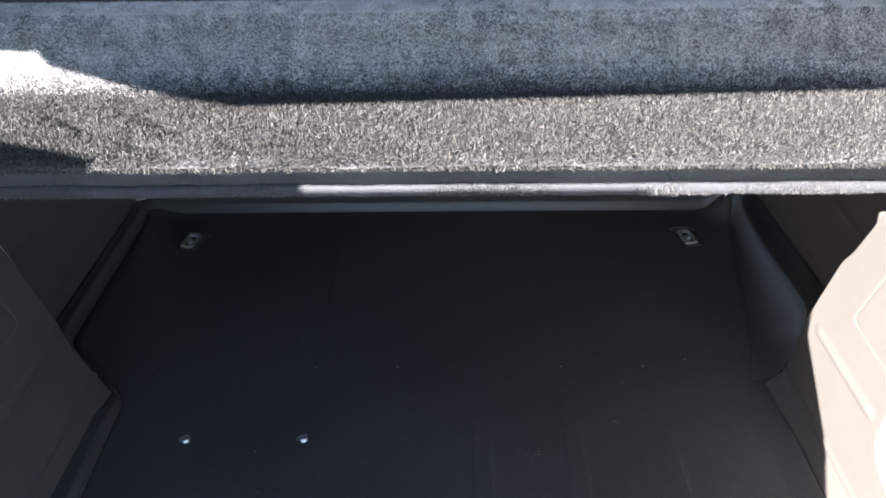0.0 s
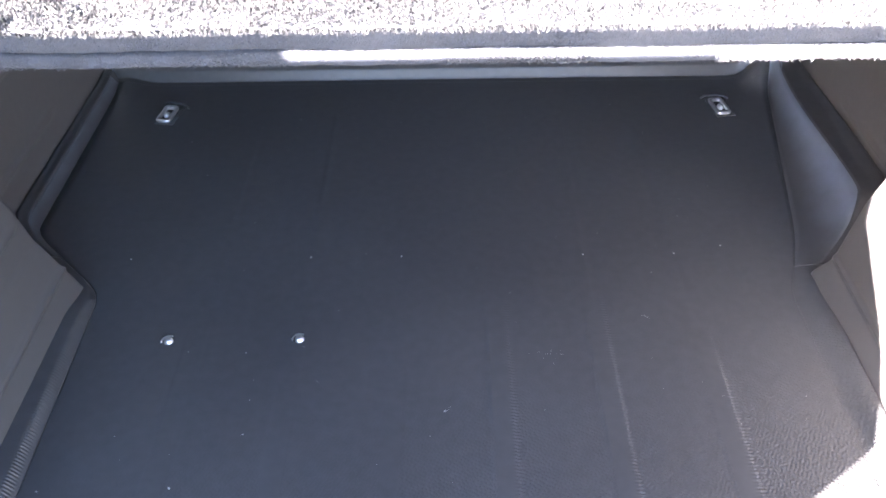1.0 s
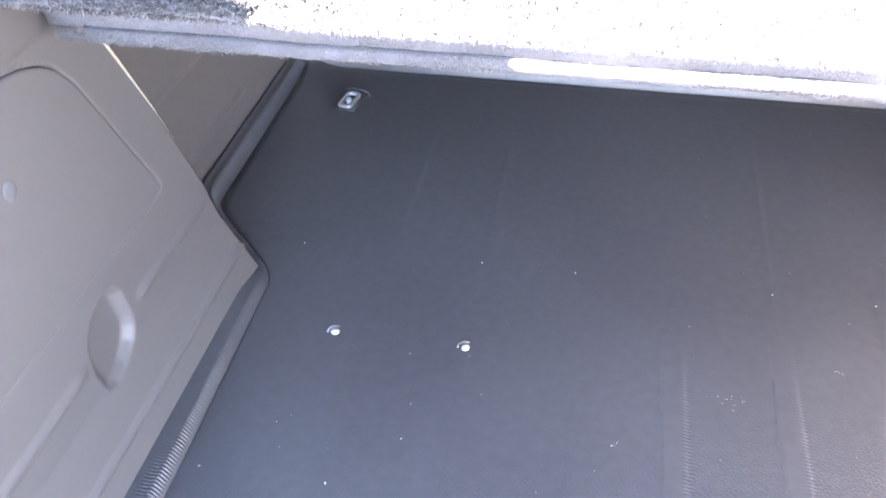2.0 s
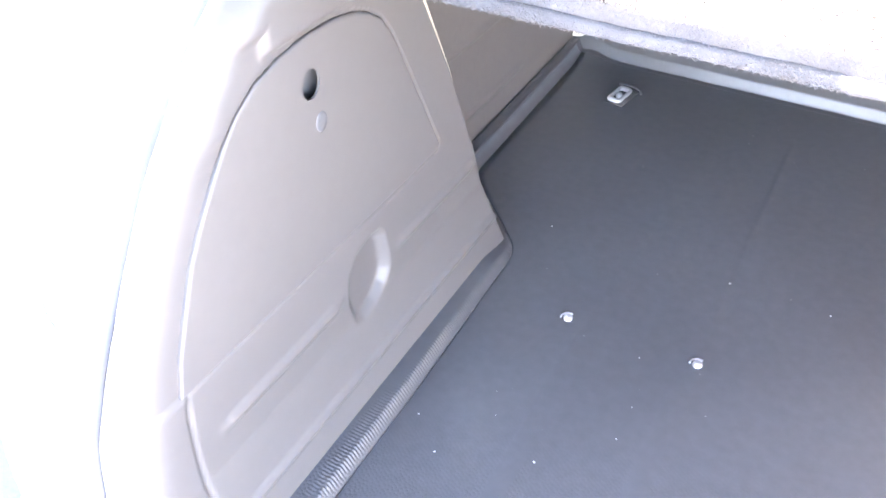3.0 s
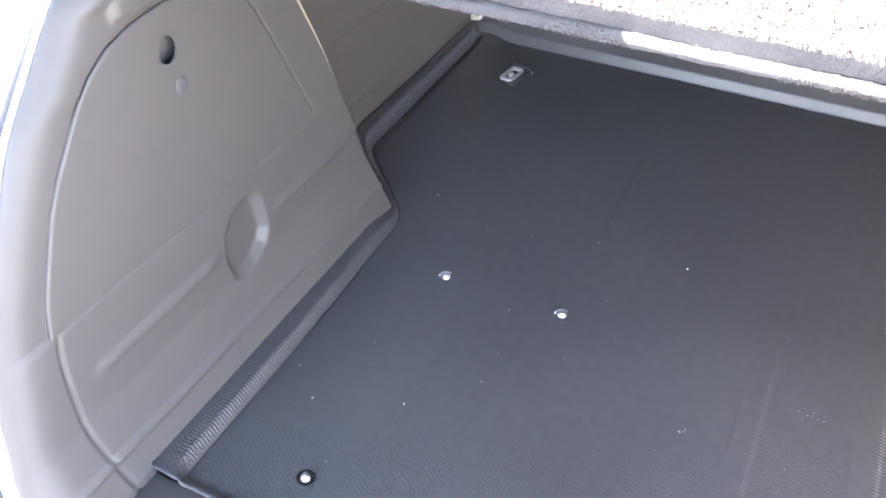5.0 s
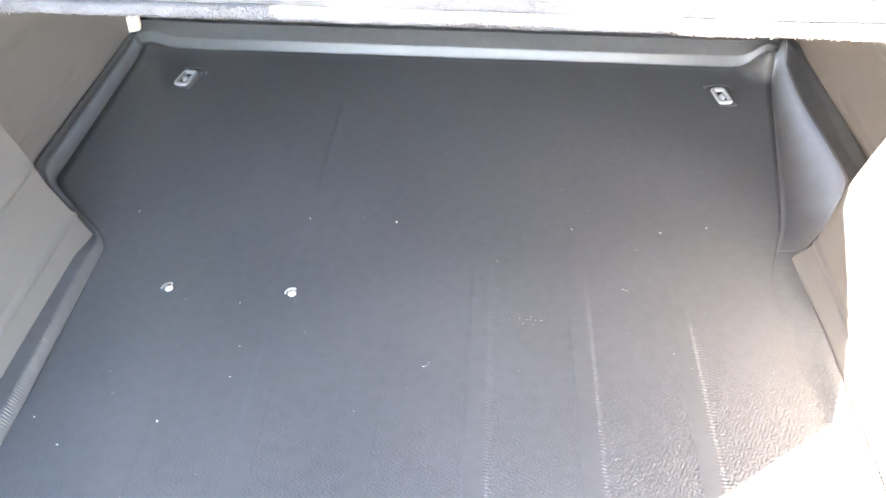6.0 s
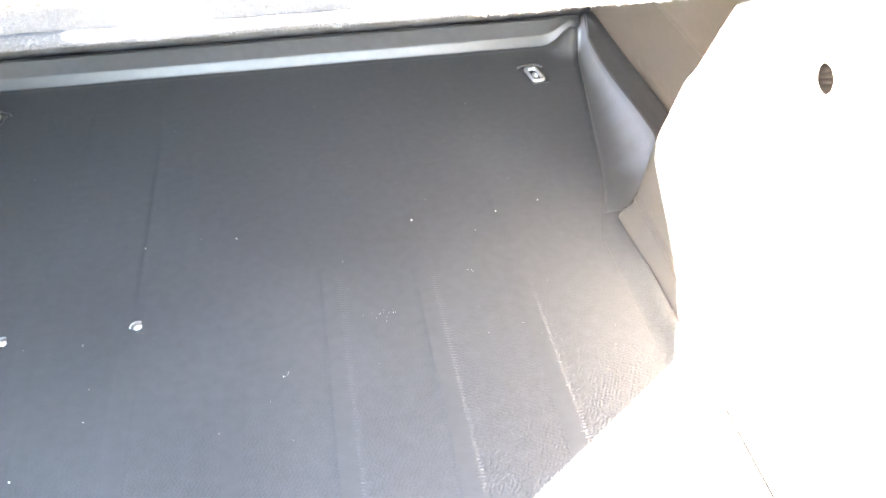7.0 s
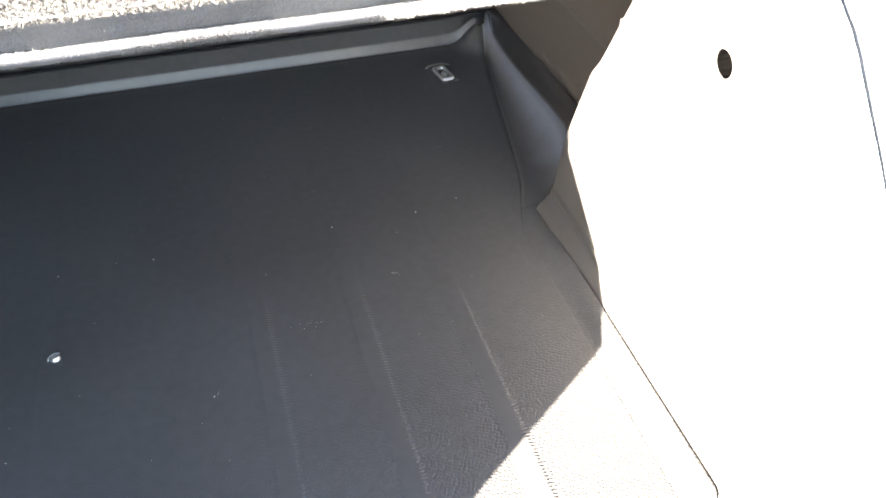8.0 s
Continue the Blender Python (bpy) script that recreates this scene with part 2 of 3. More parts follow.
def body_side(s):
    zs = np.linspace(-0.30, 1.07, 90)
    rows = []
    for z in zs:
        y = curve_at(APERTURE, z)
        g = np.interp(z, [0.2, 0.26, 0.33, 0.4, 0.49, 1.1], [0, 0.009, 0.020, 0.026, 0.036, 0.036])
        prof = [(0.5430, y - 0.002), (0.5432, y - 0.018), (0.545, y - 0.0215), (0.548, y - 0.023 + 0.2 * g), (0.556, y - 0.023 + 0.8 * g), (0.5585, y - 0.0215 + g), (0.560, y - 0.016 + g), (0.572, y - 0.016 + g), (0.579, y - 0.018 + g),
                (0.595, y - 0.018 + g), (0.66, y - 0.016 + g), (0.72, y - 0.004 + g), (0.76, y + 0.03 + g), (0.79, y + 0.09 + g), (0.815, y + 0.20 + g), (0.82, y + 0.33)]
        rows.append([(s * x, yy, z) for x, yy in prof])
    sheet("rear_corner", rows, PAINT, car, flip=s < 0, thick=0.003)
    sb = bmesh.new()
    tube(sb, [(s * 0.5660, curve_at(APERTURE, z) - 0.0235 + np.interp(z, [0.2, 0.26, 0.33, 0.4, 0.49, 1.1], [0, 0.009, 0.020, 0.026, 0.036, 0.036]), z) for z in np.linspace(-0.28, 1.05, 80)], 0.0055, 8)
    part("weather_seal", sb, RUBBER, car, "dark grey rubber weather seal")
    rows = []
    for z in np.linspace(-0.42, 1.075, 40):
        y0 = curve_at(APERTURE, max(z, -0.30)) + 0.325
        x = 0.82 - 0.17 * step(z, 0.42, 1.12) - 0.04 * step(-z, 0.1, 0.45)
        rows.append([(s * x, y0 + (2.6 - y0) * u, z) for u in np.linspace(0, 1, 16)])
    sheet("side_panel", rows, PAINT, car, flip=s < 0, thick=0.01)


for s in (-1, 1):
    body_side(s)
rb = bmesh.new()
box(rb, -0.66, 0.66, 0.33, 2.4, 1.07, 1.11, 0.015)
part("roof", rb, PAINT, car)
rows = []
for k in range(25):
    u = k / 24
    y, z = 0.34 - 1.60 * u, 1.10 + 0.07 * math.sin(u * math.pi) + 0.09 * u
    w = max(0.0, (u - 0.90) / 0.10)
    half = 0.62 + 0.06 * min(1, u / 0.3) - 0.14 * (1 - math.sqrt(max(0, 1 - w * w)))
    rows.append([(half * (v / 12 - 1), y, z) for v in range(25)])
gate = sheet("tailgate", rows, PAINT, car, "raised white tailgate", thick=0.05)
lining = [[(x * 0.93, y, z - 0.056) for x, y, z in row] for row in rows[1:-1]]
sheet("tailgate_lining", lining, RECESS, gate, "dark grey plastic tailgate lining", thick=-0.004)
bb = bmesh.new()
box(bb, -0.80, 0.80, -0.76, -0.63, -0.40, -0.07, 0.03, 3)
part("bumper", bb, PAINT, car)
sill = bmesh.new()
box(sill, -0.60, 0.60, -0.632, -0.511, -0.07, 0.002, 0.006, 2)
part("load_sill", sill, TRIM, car, "grey plastic load sill")
fl = bmesh.new()
box(fl, -0.66, 0.66, -0.56, 2.6, -0.12, -0.02, 0.0)
part("body_floor", fl, DARK, car)
for s in (-1, 1):
    lb = bmesh.new()
    ring = []
    for k in range(32):
        c = 2 * math.pi * k / 32
        z = 0.15 + 0.15 * math.sin(c)
        x = 0.712 + 0.050 * math.cos(c)
        ring.append((s * x, curve_at(APERTURE, z) + np.interp(x, [0.66, 0.72, 0.76, 0.79], [-0.024, -0.012, 0.022, 0.08]) + np.interp(z, [0.2, 0.26, 0.33], [0, 0.009, 0.020]), z))
    extrude_outline(lb, ring, (0, 1, 0), 0.02)
    part("tail_lamp", lb, LAMPCLEAR, car, "clear tail lamp lens")

# added round painted disc and dark arc beside the opening, placed from the camera's view
ARC_AT, ACROSS, DOWN, OUT = Vector((-0.612, -0.5581, 0.3115)), Vector((-1, 0.035, 0)), Vector((0, -0.52, -0.85)), Vector((-0.03, -0.85, 0.52))


def on_arc_disc(r, turn, rise):
    return ARC_AT + ACROSS * (r * math.cos(turn)) + DOWN * (r * math.sin(turn)) + OUT * rise


kb = bmesh.new()
rings = [[kb.verts.new(on_arc_disc(r, 2 * math.pi * k / 36, h)) for k in range(36)] for r, h in ((0.034, -0.002), (0.0335, 0.0012), (0.031, 0.0022), (0.012, 0.0027))]
for A, B in zip(rings, rings[1:]):
    for k in range(36):
        kb.faces.new((A[k], A[(k + 1) % 36], B[(k + 1) % 36], B[k]))
kb.faces.new(rings[-1])
carrier = part("arc_disc", kb, PAINT, car, "added round white disc that carries a thin dark arc")
rm = bmesh.new()
tube(rm, [on_arc_disc(0.0350, c, 0.0008) for c in np.linspace(-0.15, 1.65, 24)], lambda u: 0.0003 + 0.0013 * math.sin(math.pi * u), 8)
part("rim", rm, RUBBER, carrier, "thin dark arc placed to fit the camera's view")

# ---- side panels of the load space ----
GRIP = [(-0.272, 0.206), (-0.258, 0.204), (-0.2475, 0.190), (-0.2415, 0.150), (-0.2425, 0.138), (-0.252, 0.122), (-0.275, 0.111), (-0.300, 0.106), (-0.314, 0.111), (-0.323, 0.145), (-0.320, 0.178), (-0.302, 0.200)]
DOOR = [(-0.556, 0.232), (-0.548, 0.267), (-0.534, 0.30), (-0.513, 0.345), (-0.494, 0.373), (-0.474, 0.398), (-0.455, 0.420), (-0.438, 0.436), (-0.412, 0.451), (-0.380, 0.459),
        (-0.340, 0.463), (-0.300, 0.461), (-0.272, 0.455), (-0.250, 0.446), (-0.232, 0.433), (-0.214, 0.410), (-0.190, 0.364), (-0.165, 0.314), (-0.140, 0.264), (-0.128, 0.240),
        (-0.128, 0.236), (-0.134, 0.233), (-0.20, 0.2315), (-0.36, 0.2325), (-0.50, 0.2325)]


def outline_gap(shape, y, z):
    """Distance outside a closed outline; negative inside."""
    y, z = np.asarray(y, float), np.full(np.shape(y), z, float)
    best, inside = np.full(y.shape, 9.0), np.zeros(y.shape, bool)
    for (ya, za), (yb, zb) in zip(shape, shape[1:] + shape[:1]):
        u = np.clip(((y - ya) * (yb - ya) + (z - za) * (zb - za)) / ((yb - ya) ** 2 + (zb - za) ** 2), 0, 1)
        best = np.minimum(best, np.hypot(y - ya - u * (yb - ya), z - za - u * (zb - za)))
        if za != zb:
            inside ^= ((za > z) != (zb > z)) & (y < (yb - ya) * (z - za) / (zb - za) + ya)
    return np.where(inside, -best, best)


def relief(s, y, z, hole_y):
    """How far the panel stands out towards the load space."""
    foot = 0.020 * (1 - step(z, 0.004, 0.040)) if s > 0 else 0.024 * (1 - np.clip((z - 0.012) / 0.105, 0, 1) ** 0.85)
    h = foot + (0.0030 if s > 0 else 0.0042) * (1 - step(np.abs(z - (0.040 if s > 0 else 0.054)), 0.0, 0.0075))
    # long raised beads
    for y0, y1 in ((-0.518, -0.338), (-0.218, -0.045)):
        along = step(y, y0 - 0.012, y0 + 0.012) * (1 - step(y, y1 - 0.012, y1 + 0.012))
        h = h + 0.0040 * along * (1 - step(np.abs(z - 0.160), 0.001, 0.011))
    # grip pocket, deepening forwards to a curved end wall
    h = h - 0.010 * (0.35 + 0.65 * step(y, -0.328, -0.252)) * (1 - step(outline_gap(GRIP, y, z), -0.010, 0.0015))
    h = h - 0.0012 * (1 - step(outline_gap(GRIP, y, z), -0.004, 0.001))
    # shelf grip above the cover
    h = h + 0.006 * step(y, -0.404, -0.392) * step(z, 0.466, 0.474) * (1 - step(y, -0.28, -0.2))
    # groove round the cover, and the line where the border trim begins
    h = h - 0.0035 * (1 - step(outline_gap(DOOR, y, z), 0.0003, 0.0028))
    lo = 1 - step(z, 0.21, 0.24)
    h = h - 0.003 * lo * (1 - step(np.abs(y - (curve_at(APERTURE, z) + 0.041 + 0.030 * max(0.0, (0.235 - z) / 0.2) ** 1.6)), 0.0, 0.004))
    # finger hole
    d = np.hypot((y - hole_y) / 0.105, (z - 0.402) / 0.044)
    h = h - (0.065 if s > 0 else 0.0085) * (1 - step(d, 0.93, 1.0))
    return h


def side_panel(s, name, hole_y):
    top = thing(name, "grey grained plastic boot side trim with storage cover", "trim", "structure")
    zs = np.concatenate([np.linspace(-0.02, 0.045, 24), np.linspace(0.048, 0.555, 165)])
    rows = []
    for z in zs:
        ya = curve_at(APERTURE, z) if z < 0.47 else max(curve_at(APERTURE, z), -0.447 + (z - 0.509) / 0.5)
        yi = ya + 0.007
        yf = curve_at(FRONT[s], max(z, 0.0))
        ys = np.linspace(yf, yi + 0.026, 220)
        x = 0.520 - relief(s, ys, z, hole_y)
        line = [(0.640, yf + 0.035, z), (0.60, yf + 0.022, z), (0.54, yf + 0.006, z), (0.527, yf + 0.002, z)]
        line += list(zip(x, ys, [z] * len(ys)))
        # border rolled outwards to the body edge
        line += [(x[-1] + (0.531 - x[-1]) * u ** 4, yi + 0.026 - 0.043 * u, z) for u in np.linspace(0.1, 1, 10)]
        line += [(0.5335, yi - 0.0215, z), (0.5370, yi - 0.0242, z), (0.5400, yi - 0.0245, z), (0.5415, yi - 0.0230, z), (0.5418, yi - 0.004, z)]
        rows.append([(s * a, b, c) for a, b, c in line])
    # rolled top edge
    last = np.array(rows[-1])
    for dx, dz in ((0.004, 0.006), (0.012, 0.010), (0.04, 0.011), (0.09, 0.011)):
        r = last.copy()
        r[:, 0] += s * dx
        r[:, 2] += dz
        rows.append(r.tolist())
    sheet("panel_shell", rows, TRIM, top, flip=s < 0, thick=0.003)
    # storage cover
    bm = bmesh.new()
    ctr = Vector((0, -0.34, 0.34))

    def ring(push, inset):
        out = []
        n = len(DOOR)
        for k, (y, z) in enumerate(DOOR):
            (ya, za), (yb, zb) = DOOR[k - 1], DOOR[(k + 1) % n]
            t = Vector((yb - ya, zb - za)).normalized()
            nrm = Vector((t.y, -t.x))
            if nrm.dot(Vector((ctr.y - y, ctr.z - z))) < 0:
                nrm = -nrm
            out.append(bm.verts.new((s * (0.520 - push), y + nrm.x * inset, z + nrm.y * inset)))
        return out

    levels = [ring(-0.005, 0.0), ring(-0.0004, 0.0), ring(0.0006, 0.0012), ring(0.0010, 0.003)]
    for A, B in zip(levels, levels[1:]):
        for k in range(len(A)):
            j = (k + 1) % len(A)
            bm.faces.new((A[k], A[j], B[j], B[k]))
    hole = [bm.verts.new((s * (0.520 - 0.0010), hole_y + (0.0150 if s > 0 else 0.0125) * math.cos(2 * math.pi * k / 28), 0.420 + 0.0138 * math.sin(2 * math.pi * k / 28))) for k in range(28)]
    hole_in = [bm.verts.new((s * 0.5212, v.co.y, v.co.z)) for v in hole]
    edges = []
    for loop in (levels[-1], hole):
        for k in range(len(loop)):
            e = bm.edges.get((loop[k], loop[(k + 1) % len(loop)])) or bm.edges.new((loop[k], loop[(k + 1) % len(loop)]))
            edges.append(e)
    bmesh.ops.triangle_fill(bm, use_beauty=True, edges=edges)
    for k in range(28):
        j = (k + 1) % 28
        bm.faces.new((hole[k], hole_in[k], hole_in[j], hole[j]))
    cover = part("storage_cover", bm, TRIM, top, "grey plastic storage cover with a finger hole", smooth=False)
    mb = bmesh.new()
    bmesh.ops.create_uvsphere(mb, u_segments=24, v_segments=8, radius=1.0, matrix=pose(s * 0.5192, hole_y + 0.009, 0.379) @ Matrix.Diagonal((0.0016, 0.0085, 0.0100, 1)))
    if s < 0:
        part("moulded_mark", mb, RUBBER, cover, "small round moulded mark")
    return top


side_panel(-1, "trim_1", -0.345)
side_panel(1, "trim_2", -0.325)


def recess(s, name):
    top = thing(name, "dark grey plastic trim of the recess beside the seat", "trim", "structure")
    rows = []
    for z in np.linspace(-0.02, 0.52, 110):
        ys = np.linspace(-0.06, 0.66, 60)
        x = 0.645 - 0.004 * (1 - step(np.abs(z - 0.072), 0.0, 0.008)) * (1 - step(ys, 0.36, 0.38)) - 0.004 * (1 - step(np.abs(z - 0.199), 0.0, 0.007)) + 0.010 * step(z, 0.20, 0.5)
        rows.append([(s * a, b, z) for a, b in zip(x, ys)])
    sheet("recess_wall", rows, RECESS, top, flip=s > 0, thick=0.003)
    return top


recess(-1, "trim_3")
recess(1, "trim_4")
cb = bmesh.new()
box(cb, -0.672, -0.622, 0.612, 0.628, -0.01, 0.30, 0.004)
tagged(part("trim_5", cb, CREAM), "cream plastic seat side filler strip", "trim", kind="structure")

# pale strip along the panel's front edge
pb = bmesh.new()
tube(pb, [(-0.530, curve_at(FRONT[-1], z) + 0.004, z) for z in np.linspace(0.165, 0.55, 40)], lambda u: 0.0032 + 0.0065 * u, 8)
tagged(part("trim_6", pb, CREAM), "pale edging strip on the front edge of the side trim", "trim", kind="structure")

# ---- seat back ----
seat = thing("rear_seat", "black carpeted rear seat back closing the load space", "car seat")
sk = bmesh.new()
box(sk, -0.66, 0.66, 0.665, 0.80, -0.02, 0.75, 0.03, 4)
part("backrest", sk, SEATCLOTH, seat)
pk = bmesh.new()
tube(pk, [(x, 0.662, 0.056 + 0.001 * math.sin(7 * x)) for x in np.linspace(-0.60, 0.52, 30)], 0.0022, 8)
part("piping", pk, SATIN, seat, "thin dark satin piping along the seat foot")

# ---- load liner ----
RIBS = [k * 0.129 + 0.0645 for k in range(-4, 4)]
xs_mid = sorted(set(np.round(np.concatenate([np.linspace(-0.445, 0.445, 58)] + [np.array([-0.017, -0.0145, -0.012, -0.009, -0.003, 0.003, 0.009, 0.012, 0.0145, 0.017]) + r for r in RIBS if abs(r) < 0.40]), 4)))
xs_mid = np.array([x for x in xs_mid if abs(x) <= 0.4455])
W_FLOOR = {1: [(-0.52, 0.461), (-0.01, 0.464), (0.015, 0.472), (0.10, 0.502), (0.145, 0.513), (0.60, 0.599), (0.63, 0.606)],
           -1: [(-0.52, 0.4655), (-0.30, 0.4655), (-0.01, 0.4735), (0.015, 0.484), (0.125, 0.594), (0.15, 0.611), (0.60, 0.616), (0.63, 0.618)]}
W_RIM = [(-0.52, 0.5015), (0.0, 0.5030), (0.03, 0.511), (0.065, 0.556), (0.11, 0.610), (0.15, 0.634), (0.17, 0.639), (0.60, 0.640), (0.63, 0.640)]
liner_rows = []
for y in np.concatenate([np.linspace(-0.518, -0.49, 8), np.linspace(-0.489, 0.0, 600), np.linspace(0.005, 0.20, 60), np.linspace(0.21, 0.575, 50), np.linspace(0.58, 0.645, 48)]):
    turn = min(0.97, max(0.0, (-0.494 - y) / 0.0245))       # rounded front corners
    inset = 0.024 * (1 - math.sqrt(1 - turn * turn))
    wr = curve_at(W_RIM, y) - inset
    rib = np.zeros(len(xs_mid))
    for r in RIBS[1:-1]:
        d = np.abs(xs_mid - r)
        near = 1 - step(y, -0.11, 0.03) if r < 0.3 else 1 - step(y, -0.17, -0.02)
        rib += (0.0013 if 0 < r < 0.3 else 0.0008 if r > 0 else 0.0004) * near * (1 - step(d, 0.0115, 0.0145))
        if r > 0:
            rib += 0.0009 * near * math.sin(2 * math.pi * y / 0.0047) * (xs_mid > r) * np.exp(-((d - 0.0138) / 0.0022) ** 2) * (1 - step(y, -0.04, 0.02))
        rib += 0.0009 * (1 - near) * (1 - step(d, 0.0, 0.004)) * (1 - step(y, 0.46, 0.5))
    # back rim: a soft slope, a steep upper wall and a lip; a low upstand at the sill
    back = 0.020 * np.clip((y - 0.600) / 0.0075, 0, 1) + 0.017 * np.clip((y - 0.6075) / 0.022, 0, 1) + 0.003 * step(y, 0.630, 0.633)
    front = 0.010 * (1 - step(y, -0.517, -0.500))
    line = []
    for s in (-1, 1):
        side = []
        wf = curve_at(W_FLOOR[s], y) - inset
        we = wr + (-0.005 if s > 0 else 0.006) * (1 - step(y, 0.0, 0.04))
        deep = step(y, 0.06, 0.17) if s < 0 else step(y, 0.04, 0.155)
        rim = 0.017 + (0.040 * (1 - 0.3 * step(y, 0.2, 0.6)) if s > 0 else 0.005) * deep

        def lump(x):
            return 0.044 * math.exp(-((x - 0.588) / 0.028) ** 2 - ((y - 0.588) / 0.030) ** 2) if s > 0 else 0.012 * math.exp(-((x - 0.60) / 0.03) ** 2 - ((y - 0.60) / 0.03) ** 2)

        for c in np.linspace(0, 1, 12)[1:]:
            x = 0.446 + (wf - 0.446) * c
            side.append((s * x, y, max(back, front) + lump(x)))
        # the slope climbs to the crest at ctop, then a level rim runs to the wall
        ctop = 0.68 - 0.40 * step(y, 0.12, 0.58) if s > 0 else 0.52
        cs = np.linspace(0, 1, 16)[1:] ** 1.6 if deep < 0.02 else np.concatenate([ctop * np.linspace(0, 1, 10)[1:], ctop + (1 - ctop) * np.linspace(0, 1, 7)[1:]])
        for c in cs:
            x = wf + (we - wf) * c
            low = (1 - 0.55 * step(y, -0.06, 0.02)) * (0.86 * step(c, -0.06, 0.28) + 0.22 * c) if s < 0 else (1 - 0.7 * step(y, -0.12, 0.0)) * 0.7 * (0.5 - 0.5 * math.cos(math.pi * c))          # near part: a rounded kerb
            high = 0.92 * min(1, c / ctop) ** (2.0 if s > 0 else 1.5) + 0.08 * step(c, 0.90, 0.95)
            lift = rim * (low * (1 - deep) + high * deep)
            # moulded serration on the near kerb
            if s < 0:
                teeth = 0.0008 * (1 - step(y, -0.20, -0.08)) * (1 - step(np.abs(c - 0.17), 0.03, 0.12)) * math.sin(2 * math.pi * y / 0.0043)
                teeth += 0.0005 * (1 - step(y, -0.38, -0.28)) * (1 - step(np.abs(c - 0.42), 0.04, 0.14)) * math.sin(2 * math.pi * y / 0.0043 + 2.0)
            else:
                teeth = 0.00015 * math.sin(2 * math.pi * y / 0.0038 + 1.5 * math.sin(c * 9)) * step(c, 0.02, 0.12) * (1 - step(c, 0.42, 0.62)) * (1 - step(y, -0.12, -0.02))
            side.append((s * x, y, max(lift, back, front) + lump(x) + teeth))
        side.append((s * (we + 0.003), y, side[-1][2] + 0.001))
        side.append((s * (we + 0.005), y, side[-1][2] - 0.012))
        line.append(side)
    mid = [(x, y, z + max(back, front)) for x, z in zip(xs_mid, rib)]
    liner_rows.append(line[0][::-1] + mid + line[1])
liner = thing("boot_liner", "black grained plastic moulded boot liner with shallow ribs", "boot liner")
G = np.array(liner_rows)
NB = int(np.searchsorted(G[:, 40, 1], 0.588))       # where the back rim begins
NS = 17                                             # points across one side rim
sheet("floor_pan", G[:NB + 1, NS:-NS], LINER, liner, "ribbed black floor of the liner", thick=0.003)
NK = int(np.searchsorted(G[:, 40, 1], 0.075))       # where the rims turn outwards
NR = int(np.searchsorted(G[:, 40, 1], 0.045))
sheet("side_rim", G[:NK + 1, :NS + 1], LINER, liner, "serrated black side rim", thick=0.003)
sheet("side_rim", G[:NR + 1, -NS - 1:], LINER, liner, "serrated black side rim", thick=0.003)
sheet("side_rim", G[NK:NB + 1, :NS - 7], LINER, liner, thick=0.003)
# both slopes take the highlight painted into SATIN
sheet("rim_slope", G[NK:NB + 1, NS - 8:NS + 1], SATIN, liner, "smooth charcoal rim slope with a painted pale sheen", thick=0.003)
sheet("corner_slope", G[NR:NB + 1, -NS - 1:-NS + 9], SATIN, liner, "smooth charcoal corner slope with a painted pale sheen", thick=0.003)
sheet("side_rim", G[NR:NB + 1, -NS + 8:], LINER, liner, thick=0.003)
sheet("back_rim", G[NB:], LINER, liner, thick=0.003)


def bolt(x, y, washer, turn):
    ob = thing("bolt", "zinc-plated round-headed bolt through the boot liner", "bolt", group="bolts in the boot liner")
    ob.location = (x, y, 0.0006)
    bm = bmesh.new()
    prof = [(0.0001, 0.0056), (0.0030, 0.0052), (0.0050, 0.0038), (0.0060, 0.0016), (0.0060, 0.0)]
    rings = [[bm.verts.new((r * math.cos(2 * math.pi * k / 20), r * math.sin(2 * math.pi * k / 20), z)) for k in range(20)] for r, z in prof]
    for A, B in zip(rings, rings[1:]):
        for k in range(20):
            bm.faces.new((A[k], B[k], B[(k + 1) % 20], A[(k + 1) % 20]))
    part("bolt_head", bm, ZINC, ob)
    wb2 = bmesh.new()
    tube(wb2, [(0.0090 * math.cos(c + turn), 0.0090 * math.sin(c + turn), 0.0010) for c in np.linspace(0, 2 * math.pi * (1 if washer else 0.36), 24)], 0.0012, 6)
    part("washer", wb2, DARK if washer else ZINC, ob, "black rubber washer" if washer else "spring washer")
    return ob


bolt(-0.357, -0.087, False, 1.2)
bolt(-0.189, -0.086, False, 1.1)
bolt(-0.348, -0.448, True, 0.0)


